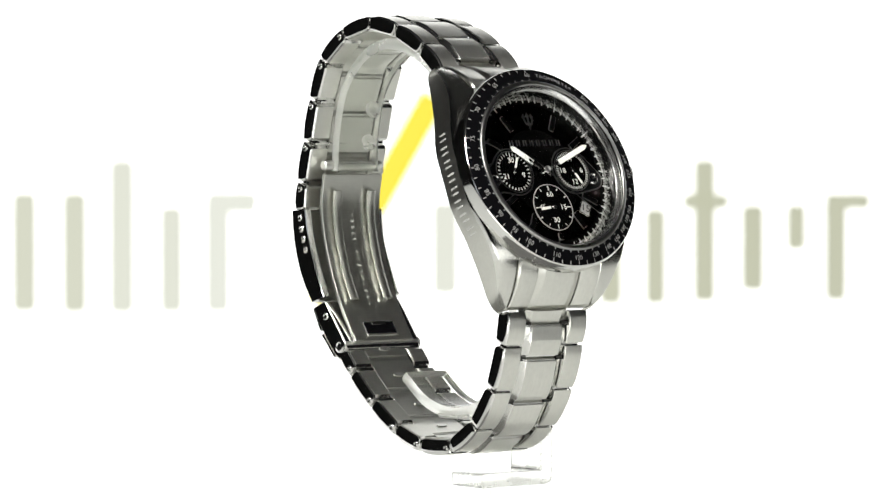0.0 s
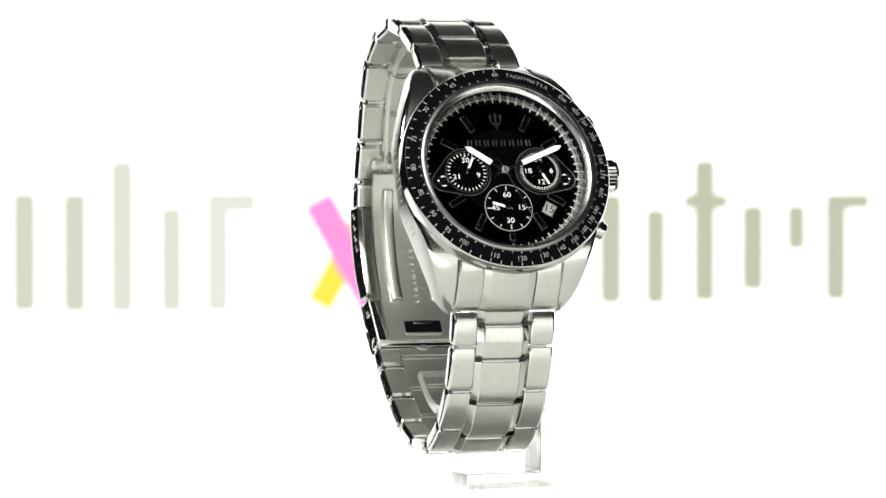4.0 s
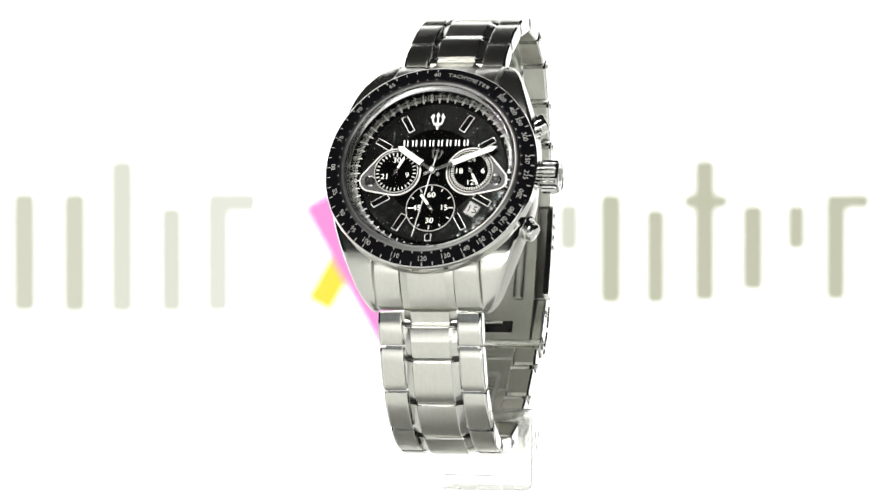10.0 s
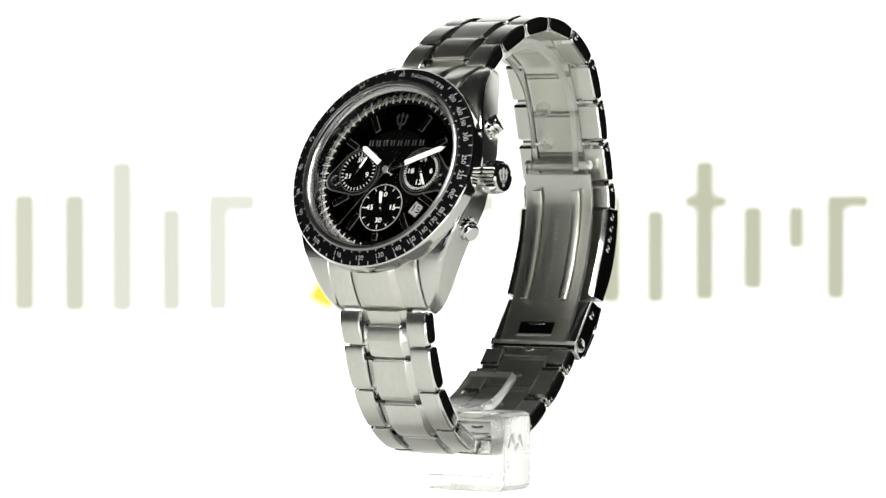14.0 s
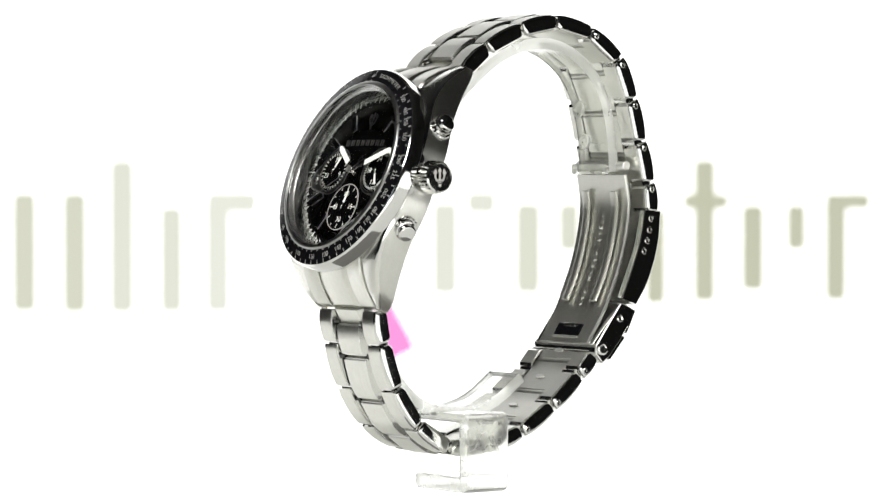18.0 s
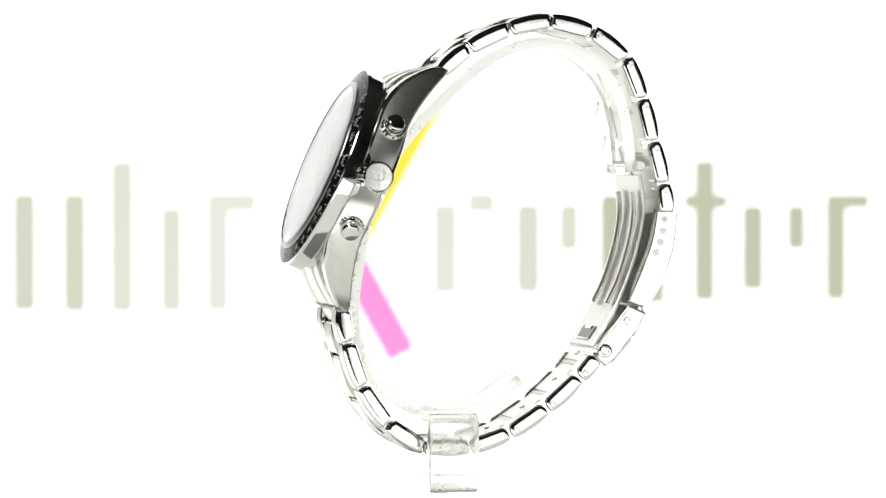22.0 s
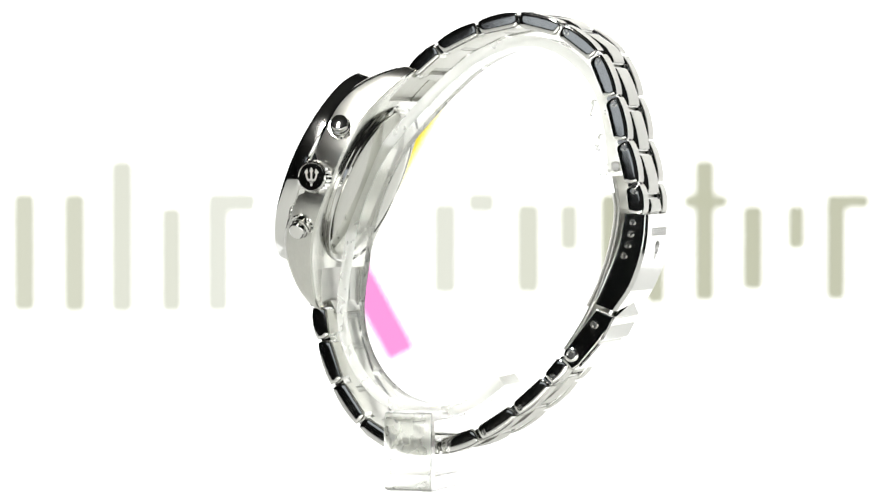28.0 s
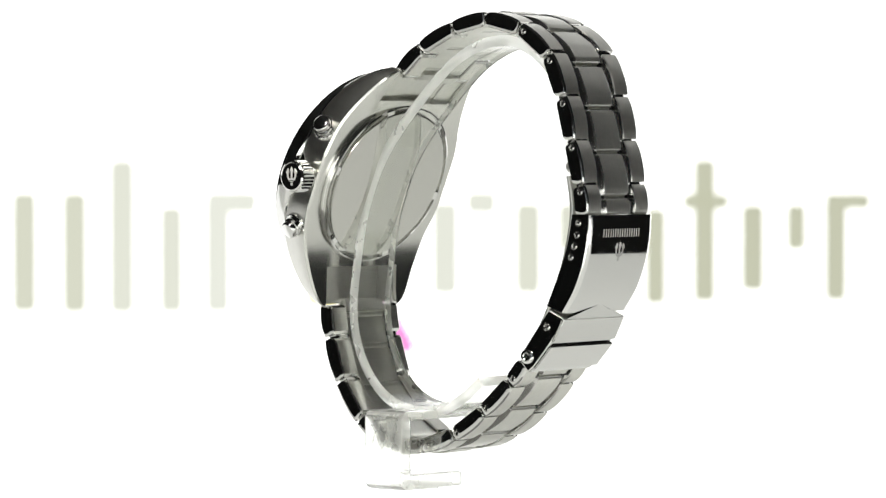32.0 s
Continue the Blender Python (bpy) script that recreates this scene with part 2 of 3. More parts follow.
def smooth_path(points, n=6):
    """A round line through a few points."""
    pts = [Vector(p) for p in points]
    out = []
    for i in range(len(pts) - 1):
        p0, p1, p2, p3 = pts[max(i - 1, 0)], pts[i], pts[i + 1], pts[min(i + 2, len(pts) - 1)]
        for k in range(n):
            t = k / n
            out.append(0.5 * (2 * p1 + (p2 - p0) * t + (2 * p0 - 5 * p1 + 4 * p2 - p3) * t * t + (3 * p1 - p0 - 3 * p2 + p3) * t ** 3))
    return out + [pts[-1]]


def ribbon(path, thick, x0, x1, bevel=0.0):
    """A bent strip: a line of (y, z) thickened inward and drawn out along x."""
    sec = []
    for i, p in enumerate(path):
        d = (path[min(i + 1, len(path) - 1)] - path[max(i - 1, 0)]).normalized()
        nrm = Vector((-d.y, d.x)) * thick
        a, b = p, p + nrm
        e = bevel
        sec.append([(x0 + e, *a), (x1 - e, *a), (x1, *(a + nrm * 0.3)), (x1, *(a + nrm * 0.7)), (x1 - e, *b), (x0 + e, *b), (x0, *(a + nrm * 0.7)), (x0, *(a + nrm * 0.3))])
    return loft(sec)


STRIP = smooth_path([(10.8, -38.6), (3.5, -43.6), (-5, -45.2), (-13.5, -42.8), (-19.6, -36), (-22.2, -27), (-21.2, -16.4), (-18.9, -5),
                     (-13.4, 6.5), (-3, 18), (6.5, 25.6), (16, 28.6), (24, 26.6), (30.4, 20.4), (33.2, 11.5), (33.9, 3)])
bm = ribbon([p * 0.975 for p in STRIP], 2.2, -5.5, 5.5, 0.35)
# rims and ends take the whiter stuff in place of piped light
bm.normal_update()
for f in bm.faces:
    if abs(f.calc_center_median().x) > 5.2 or len(f.verts) > 4:
        f.material_index = 1
part("strip", bm, [ACRYLIC, PIPED_EDGE], holder, "curved clear acrylic strip inside the bracelet")
part("bracket", prism([(x, z) for x, z in ((-5.5, -46.4), (13.6, -46.4), (13.6, -57.2), (-2, -57.2), (-2, -60.2), (15.0, -60.2), (16.1, -59.8), (16.6, -58.8), (16.6, -46.0), (16.1, -44.9), (15.0, -44.4), (-5.5, -44.9))], 0, 10.0, 0.55, 0, 2, 1),
     [BLOCK, CUT], holder, "clear acrylic C-shaped bracket", m=Matrix(((0, 1, 0, 0), (1, 0, 0, -9.8), (0, 0, 1, 0), (0, 0, 0, 1))))
for k in range(2):
    for lean in (-24, 24):
        part("mark", box(16.55, 16.68, -0.16, 0.16, -1.7, 1.7), BLOCK, holder, "raised mould mark" if k == 0 and lean < 0 else "", pose(0, -6.6 + k * 2.9 + lean * 0.03, -50.2 - 0.4 * k) @ pose(0, 0, 0, lean, 0, 0), 0)
for y, z in ((30.9, 16.2), (32.3, 9.4)):
    part("mould_stud", lathe([(1.7, 0), (1.7, 0.5), (1.5, 0.7), (0.9, 0.7), (0.7, 0.5), (0.02, 0.5)], 32, closed=False), BLOCK, holder, "round mould mark on the strip" if y < 31 else "", pose(0.6, y - 1.9, z - 0.5, 0, 0, 0) @ pose(0, 0, 0, 78, 0, 0), 40)
part("strip_end", box(-5.4, 5.4, 31.1, 33.0, 2.4, 4.6, 0.4), ACRYLIC, holder, "thick squared end of the strip")
part("stem", disc(1.7, -202.6, -60.4, 32), BLOCK, holder, m=pose(2.2, -4.8, 0))

# ---------------------------------------------------------------- the watch
watch = thing("wristwatch", "steel chronograph wristwatch with black dial, closed round an acrylic stand", "watch")
TILT = 23.0
BODY = pose(0.1, -27.3, 4.5, 90 - TILT, 0, 0)  # the case: x to 3 o'clock, y to 12 o'clock, z out of the dial
HEAD = pose(0.33, -28.3, 4.28, 90 - 22.85, 0, 0) @ pose(0, 0, 0, 0, 0, 0.7)  # the same for bezel and dial


def half_width(u):
    u = abs(u)
    return 20.2 if u < 5 else 20.2 - 6.9 * ((u - 5) / 20) ** 1.4


def front_edge(u):
    u = abs(u)
    return -2.4 if u < 12 else -2.4 - 7.2 * ((u - 12) / 13) ** 2.1


def back_edge(u):
    u = abs(u)
    return -8.9 if u < 11 else -8.9 - 4.2 * ((u - 11) / 14) ** 1.6


def case_section(u, x0, x1, round_in=0.0):
    f, b = front_edge(u), back_edge(u)
    e = min(0.85, (f - b) * 0.3)
    return [(x0, u, b), (x1 - 0.4, u, b), (x1, u, b + 0.4), (x1, u, f - e), (x1 - 0.35 * e, u, f - 0.3 * e), (x1 - e, u, f), (x0 + round_in, u, f), (x0, u, f - round_in)]


def case_body():
    bm = bmesh.new()
    for side in (1, -1):
        us = [-18.2 + 36.4 * i / 40 for i in range(41)]
        rows = []
        for u in us:
            well = math.sqrt(max(0.0, 17.1 ** 2 - u * u))
            low = -4.6 if abs(u) < 17.1 else front_edge(u) - 0.02
            rows.append([(side * x, u, w) for x, u, w in case_section(u, 0, half_width(u))[:-2] + [(well + 0.02, u, front_edge(u)), (well + 0.01, u, low), (0, u, low)]])
        add(bm, polish_chamfer(loft(rows), len(rows[0])))
    return bm


def polish_chamfer(bm, n, chamfer=1):
    """A mirror-bright bevel along the front edge of the case, brushed flanks beside it."""
    for i, f in enumerate(bm.faces):
        if len(f.verts) == 4 and i % n in (2, 3, 4):
            f.material_index = 2 if i % n == 2 else chamfer
    return bm


case = part("case", case_body(), [CASE, POLISHED, FLANK], watch, "satin steel case with flowing lugs", BODY)
for side in (1, -1):
    for up in (1, -1):
        us = [18.2 + (22.6 - 18.2) * i / 10 for i in range(11)]
        sec = [[(side * x, up * u, w) for x, u, w in case_section(u, 10.7, half_width(u), 0.3)] for u in us]
        for k in range(1, 10):
            g = math.radians(k * 84 / 9)
            u, round_off = 22.6 + 3.4 * math.sin(g), 1 - math.cos(g)
            f, b = front_edge(u), back_edge(u)
            mid = (f + b) / 2 - 0.6 * round_off
            row = case_section(u, 10.7 + 0.5 * round_off, half_width(u) - 2.0 * round_off, 0.3)
            sec.append([(side * x, up * u, mid + (w - mid) * (1 - 0.45 * round_off ** 2)) for x, _, w in row])
        part("lug", polish_chamfer(loft(sec), len(sec[0]), 0), [CASE, POLISHED, FLANK], case, "tapered steel lug", BODY)

# bezel, flange, crystal
bezel = part("bezel_rim", lathe([(17.2, -5.0), (20.3, -5.0), (20.5, -4.0), (20.9, -3.8), (21.2, -3.4), (21.2, -1.1), (21.0, -0.6), (20.8, -0.42), (20.5, -0.8), (17.8, -0.3), (17.75, 0.62), (17.45, 0.7), (17.3, -0.4), (17.2, -3.0)], 200), POLISHED, watch,
             "polished steel bezel rim", HEAD)
part("bezel_insert", lathe([(20.78, -0.46), (20.65, -0.38), (17.95, 0.42), (17.8, 0.4), (17.8, -0.4), (20.7, -0.85)], 200), BEZEL_BLACK, bezel, "glossy black tachymeter bezel insert", HEAD)
part("flange_ring", lathe([(17.22, -0.25), (17.3, -3.75), (15.92, -3.75), (15.96, -3.4), (16.1, -1.0), (16.25, -0.75), (16.95, -0.3)], 160), REHAUT, watch, "bright steel flange inside the crystal", HEAD)

part("crystal_ring", lathe([(16.98, 0.1), (16.98, 0.72), (17.12, 0.9), (17.5, 0.84), (17.85, 0.66), (17.99, 0.46), (17.99, 0.1)], 160), RING, bezel, "bright steel ring round the crystal", HEAD, 35)


def crystal():
    rows = []
    for r in (0.5, 3, 6, 9, 12, 15, 16.2, 16.7, 16.97):
        edge = 0.1 * max(0, (r - 16.4) / 0.56) ** 2
        rows.append((r, 1.0 - r * r / 1700 - edge))
    under = [(r, z - 0.9) for r, z in ((16.97, 0.75), (12, 0.75), (6, 0.75), (0.5, 0.75))]
    bm = lathe(rows + under, 96, closed=False)
    loops = [e for e in bm.edges if e.is_boundary]
    bmesh.ops.holes_fill(bm, edges=loops, sides=0)
    return bm


glass = part("crystal", crystal(), CRYSTAL, watch, "slightly domed clear crystal", HEAD, smooth=60)
glass.visible_shadow = False

# bezel printing
INS = math.degrees(math.atan2(0.80, 2.7))


def on_bezel(angle, r, flip=False):
    h = 0.42 - (r - 17.95) * 0.80 / 2.7 + 0.03
    return clock(angle, r, h) @ pose(0, 0, 0, -INS, 0, 0) @ pose(0, 0, 0, 0, 0, 180 if flip else 0)


for value in (500, 400, 350, 300, 250, 225, 200, 180, 170, 160, 150, 140, 130, 120, 110, 100, 95, 90, 85, 80, 75, 70, 65, 60):
    a = 3600 / value * 6 % 360
    part("numeral", lettering(str(value), 1.35, on_bezel(a, 19.35, 100 < a < 262), 1.0), PRINT_GREY, bezel, m=HEAD, smooth=0)
word = bmesh.new()
for i, ch in enumerate("TACHYMETER"):
    add(word, lettering(ch, 1.28, on_bezel(7.6 + i * 2.7, 19.35), 1.0))
part("inscription", word, PRINT_GREY, bezel, "pale tachymeter inscription", HEAD, smooth=0)
ticks = bmesh.new()
for i in range(60):
    a = i * 6
    if 5 < a < 35:
        continue
    add(ticks, flat([(-0.1, -0.35), (0.1, -0.35), (0.1, 0.35), (-0.1, 0.35)]), on_bezel(a + 0.0, 20.35))
    add(ticks, flat([(-0.11, -0.2), (0.11, -0.2), (0.11, 0.2), (-0.11, 0.2)]), on_bezel(a, 18.2))
part("bezel_scale", ticks, PRINT_GREY, bezel, "fine pale bezel scale", HEAD, smooth=0)

# dial
dial = part("dial", disc(16.9, -4.2, -3.6, 128), DIAL_BLACK, watch, "black lacquered chronograph dial", HEAD)
DZ = -3.6
part("chapter_zone", lathe([(9.1, -3.62), (9.1, -3.585), (14.45, -3.585), (14.45, -3.62)], 128), SUNRAY, dial, "dark sunray zone round the dial", HEAD)


def on_dial(bm, name, mat, label="", parent=dial, smooth=0):
    return part(name, bm, mat, parent, label, HEAD, smooth)


track = bmesh.new()
for i in range(300):
    a = i * 1.2
    long = 1.15 if i % 25 == 0 else (0.95 if i % 5 == 0 else 0.55)
    wide = 0.1 if i % 5 == 0 else 0.045
    add(track, flat([(-wide, -long), (wide, -long), (wide, 0), (-wide, 0)]), clock(a, 15.9, DZ + 0.03))
on_dial(track, "minute_track", PRINT, "dense white minute track")


def frame_marker(angle, r0, r1, w):
    """A raised black baton with a bright steel edge."""
    bm = slab([(-w, r0), (w, r0), (w, r1), (-w, r1)], DZ, DZ + 0.32, 0.06)
    ob = on_dial(bm_turn(bm, angle), "hour_marker", SILVER, "polished steel baton", smooth=30)
    inner = slab([(-w + 0.08, r0 + 0.08), (w - 0.08, r0 + 0.08), (w - 0.08, r1 - 0.08), (-w + 0.08, r1 - 0.08)], DZ + 0.2, DZ + 0.34)
    on_dial(bm_turn(inner, angle), "inlay", DIAL_BLACK, "black inlay", parent=ob)


def bm_turn(bm, angle):
    bm.transform(pose(0, 0, 0, 0, 0, -angle))
    return bm


for hour, r0, r1 in ((1, 10.0, 13.6), (2, 10.2, 13.6), (4, 9.9, 13.6), (5, 10.2, 13.8), (6, 12.9, 14.3), (7, 10.2, 13.8), (8, 9.9, 13.6), (10, 10.2, 13.6), (11, 10.0, 13.6)):
    frame_marker(hour * 30, r0, r1, 0.62)


def trident(m, s, z0, z1):
    """The emblem as a plain fork with three pointed bars."""
    bm = bmesh.new()
    shapes = [[(-0.10, -0.45), (0.10, -0.45), (0.09, 0.55), (0.24, 0.55), (0, 1.0), (-0.24, 0.55), (-0.09, 0.55)],
              [(-0.45, -0.45), (0.45, -0.45), (0.42, -0.24), (-0.42, -0.24)],
              [(-0.24, -0.62), (0.24, -0.62), (0.24, -0.52), (-0.24, -0.52)],
              [(-0.10, -1.0), (0.10, -1.0), (0.13, -0.7), (-0.13, -0.7)]]
    for k in (1, -1):
        shapes.append([(k * x, y) for x, y in ((0.30, -0.36), (0.45, -0.40), (0.62, -0.05), (0.66, 0.30), (0.82, 0.42), (0.50, 0.86), (0.38, 0.42), (0.50, 0.28), (0.46, 0.0))])
    for pts in shapes:
        add(bm, slab([(x * s, y * s) for x, y in pts], z0, z1))
    bm.transform(m)
    return bm


on_dial(trident(Matrix.Translation((0, 10.9, 0)), 1.8, DZ, DZ + 0.2), "emblem", NEEDLE, "applied steel three-bar emblem", smooth=30)


def twin_bars(x, w, h, z0, z1):
    """Two thin upright bars in place of one letter."""
    bm = bmesh.new()
    for k in (-1, 1):
        c, t = x + k * w * 0.36, w * 0.11
        add(bm, slab([(c - t, -h / 2), (c + t, -h / 2), (c + t, h / 2), (c - t, h / 2)], z0, z1))
    return bm


def word_bars(name, n, pitch, w, h, m, mat, parent, label, depth=0.1):
    for i in range(n):
        x = (i - (n - 1) / 2) * pitch
        bm = twin_bars(x, w, h, 0, depth)
        bm.transform(m)
        part(name, bm, mat, parent, label if i == 0 else "", HEAD if parent == dial else None, 0)


word_bars("name_bar", 8, 1.72, 0.95, 1.2, Matrix.Translation((0, 6.2, DZ)), SILVER, dial, "small applied steel bar", 0.2)


def hull(circles, n=64):
    """The outline of a band pulled tight round some circles (x, y, radius)."""
    pts = sorted((x + r * math.cos(2 * math.pi * k / n), y + r * math.sin(2 * math.pi * k / n)) for x, y, r in circles for k in range(n))
    out = []
    for run in (pts, pts[::-1]):
        side = []
        for p in run:
            while len(side) > 1 and (side[-1][0] - side[-2][0]) * (p[1] - side[-2][1]) - (side[-1][1] - side[-2][1]) * (p[0] - side[-2][0]) <= 1e-9:
                side.pop()
            side.append(p)
        out += side[:-1]
    return out


# subdials: centre, radius, numerals (angle, text), ticks
def subdial(x, y, r, numbers, count, long_every, plate):
    c = Matrix.Translation((x, y, 0))
    if plate:
        s = 1 if x > 0 else -1
        for grow, top, mat, label in ((0.0, 0.2, RIM, "thin bright rim of the subdial plate"), (-0.24, 0.225, GUNMETAL, "dark metal plate round the subdial")):
            on_dial(slab(hull(((x, y, 5.0 + grow), (x + s * 5.0, y - 1.75, 2.3 + grow))), DZ, DZ + top, 0.04), "subdial_plate", mat, label, smooth=30)
        ring = lathe([(1.25, DZ + 0.2), (1.0, DZ + 0.34), (0.75, DZ + 0.2)], 32)
        on_dial(bm_move(ring, c @ Matrix.Translation((s * 5.0, -1.75, 0))), "screw_ring", POLISHED, "steel screw ring", smooth=50)
        screw = disc(0.75, DZ + 0.1, DZ + 0.28, 24)
        on_dial(bm_move(screw, c @ Matrix.Translation((s * 5.0, -1.75, 0))), "screw", CROWN_BLACK, "dark screw")
        slot = disc(0.3, DZ + 0.26, DZ + 0.4, 16)
        on_dial(bm_move(slot, c @ Matrix.Translation((s * 5.0, -1.75, 0))), "screw_head", POLISHED)
    on_dial(bm_move(disc(r, DZ, DZ + 0.26, 64), c), "subdial", SUBDIAL_BLACK, "round black subdial")
    ring = lathe([(r + 0.1, DZ + 0.2), (r + 0.07, DZ + 0.34), (r - 0.05, DZ + 0.34), (r - 0.08, DZ + 0.2)], 64)
    on_dial(bm_move(ring, c), "subdial_ring", PRINT_GREY if not plate else RIM, "thin bright subdial ring", smooth=50)
    t = bmesh.new()
    for i in range(count):
        ln, wd = (0.95, 0.11) if i % long_every == 0 else (0.6, 0.1)
        add(t, flat([(-wd, -ln), (wd, -ln), (wd, 0), (-wd, 0)]), c @ clock(i * 360 / count, r - 0.3, DZ + 0.29))
    on_dial(t, "subdial_scale", PRINT, "white subdial scale")
    for a, text in numbers:
        on_dial(lettering(text, 1.5, c @ Matrix.Translation((math.sin(radians(a)) * r * 0.56, math.cos(radians(a)) * r * 0.56, DZ + 0.29)), 1.15), "numeral", LUME)


def bm_move(bm, m):
    bm.transform(m)
    return bm


subdial(-7.5, 0.15, 4.3, ((0, "30"), (245, "21"), (108, "9")), 30, 60, True)
subdial(7.5, 0.15, 4.3, ((180, "12"), (270, "18"), (90, "6"), (0, "24")), 48, 60, True)
subdial(0.0, -7.5, 4.8, ((0, "60"), (90, "15"), (180, "30"), (270, "45")), 12, 3, False)

# date window
DATE_AT = Matrix.Translation((8.3, -7.9, 0)) @ pose(0, 0, 0, 0, 0, -32)
win = slab([(-1.35, -1.5), (1.35, -1.5), (1.35, 1.5), (-1.35, 1.5)], DZ, DZ + 0.25, 0.06)
date = on_dial(bm_move(win, DATE_AT), "date_frame", POLISHED, "bevelled steel date frame", smooth=30)
on_dial(bm_move(slab([(-1.1, -1.25), (1.1, -1.25), (1.1, 1.25), (-1.1, 1.25)], DZ + 0.2, DZ + 0.27), DATE_AT), "date_disc", DATE, "silver date disc", parent=date)
on_dial(lettering("15", 2.1, DATE_AT @ pose(0, 0, DZ + 0.285, 0, 0, 32 - 18), 1.12), "date_number", CROWN_BLACK, "black date number", parent=date)


# pointers: each is built pointing to 12 round its own pivot
def hand(name, at, outline, lume, z, label, hub=0.55):
    ob = part(name, slab(outline, 0, 0.14, 0.03), NEEDLE if name == "seconds_hand" else POLISHED, watch, label, None, 30)
    part("hub", disc(hub, 0, 0.34, 24, 0.05), POLISHED, ob, "steel hub")
    if name == "seconds_hand":
        part("cap", lathe([(0.72, 0.3), (0.72, 0.5), (0.55, 0.6), (0.35, 0.45), (0.02, 0.45)], 32, closed=False), SILVER, ob, "bright steel centre cap")
    if lume:
        part("lume", slab(lume, 0.1, 0.2), LUME, ob, "white lume filling", None, 0)
    return ob, HEAD @ Matrix.Translation((at[0], at[1], z))


hour_hand, HOUR_AT = hand("hour_hand", (0, 0), [(-0.35, -1.6), (0.35, -1.6), (0.35, 2.6), (0.72, 3.0), (0.72, 8.2), (0, 9.2), (-0.72, 8.2), (-0.72, 3.0), (-0.35, 2.6)],
                          [(0.58, 3.0), (0.58, 8.15), (0, 8.95), (-0.58, 8.15), (-0.58, 3.0)], DZ + 0.75, "steel hour hand with white lume")
minute_hand, MINUTE_AT = hand("minute_hand", (0, 0), [(-0.32, -1.8), (0.32, -1.8), (0.35, 3.8), (0.66, 4.2), (0.66, 12.4), (0, 13.7), (-0.66, 12.4), (-0.66, 4.2), (-0.35, 3.8)],
                              [(0.54, 4.2), (0.54, 12.35), (0, 13.4), (-0.54, 12.35), (-0.54, 4.2)], DZ + 1.05, "steel minute hand with white lume")
seconds_hand, SECONDS_AT = hand("seconds_hand", (0, 0), [(-0.11, -3), (0.11, -3), (0.07, 14.2), (-0.07, 14.2)], None, DZ + 1.35, "thin steel seconds hand with a forked tail", 0.8)
part("tail", trident(Matrix.Translation((0, -3.2, 0)) @ pose(0, 0, 0, 0, 0, 180), 1.5, 0, 0.14), GUNMETAL, seconds_hand, "dark forked tail", None, 0)
small_hand, SMALL_AT = hand("small_seconds_hand", (0, -7.5), [(-0.2, -0.9), (0.2, -0.9), (0.28, 3.4), (-0.28, 3.4)], [(-0.26, 0.9), (0.26, 0.9), (0.27, 3.35), (-0.27, 3.35)], DZ + 0.4, "small white seconds hand", 0.4)
for x, a, nm in ((-7.5, 28, "counter_hand"), (7.5, 152, "counter_hand")):
    ob, at = hand(nm, (x, 0.15), [(-0.16, -0.8), (0.16, -0.8), (0.24, 3.3), (-0.24, 3.3)], [(-0.22, 0.8), (0.22, 0.8), (0.22, 3.25), (-0.22, 3.25)], DZ + 0.45, "small white counter hand", 0.4)
    m = at @ pose(0, 0, 0, 0, 0, -a)
    m.translation *= MM
    ob.matrix_basis = m


# crown and pushers, along the 3 o'clock axis
def pin_head(r, z):
    """A round pin head with a dimple."""
    return lathe([(r, z - 0.3), (r, z + 0.12), (r * 0.82, z + 0.26), (r * 0.6, z + 0.26), (r * 0.45, z + 0.1), (0.02, z + 0.1)], 24, closed=False)


def fluted(r, depth, n, z0, z1):
    bm = bmesh.new()
    rows = []
    for z, k in ((z0, 0.93), (z0 + 0.3, 1), (z1 - 0.3, 1), (z1, 0.93)):
        ring = []
        for i in range(n * 4):
            rr = (r - depth * (0.5 - 0.5 * math.cos(2 * math.pi * i / 4)) ** 0.6) * k
            a = 2 * math.pi * i / (n * 4)
            ring.append(bm.verts.new((rr * math.cos(a), rr * math.sin(a), z)))
        rows.append(ring)
    for a, b in zip(rows, rows[1:]):
        for i in range(len(a)):
            bm.faces.new((a[i], a[(i + 1) % len(a)], b[(i + 1) % len(a)], b[i]))
    bm.faces.new(rows[0])
    bm.faces.new(rows[-1])
    return bm


SIDE = BODY @ Matrix.Translation((0, 0, -6.0)) @ pose(0, 0, 0, 0, 90, 0)  # z now runs to 3 o'clock
crown = part("crown", fluted(3.25, 0.3, 26, 21.1, 24.4), POLISHED, watch, "fluted steel crown", SIDE, 25)
part("crown_neck", disc(2.2, 19.6, 21.2, 40), POLISHED, crown, m=SIDE)
part("crown_rim", lathe([(2.95, 24.3), (3.0, 24.65), (2.75, 24.85), (2.55, 24.6)], 64), POLISHED, crown, m=SIDE, smooth=50)
part("crown_cap", disc(2.7, 24.2, 24.72, 64, 0.1), POLISHED, crown, "mirror-polished crown cap", SIDE)
part("crown_emblem", trident(pose(0, 0, 0, 0, 0, 23), 1.85, 24.7, 24.84), ENGRAVED, crown, "silver three-bar emblem", SIDE, 0)
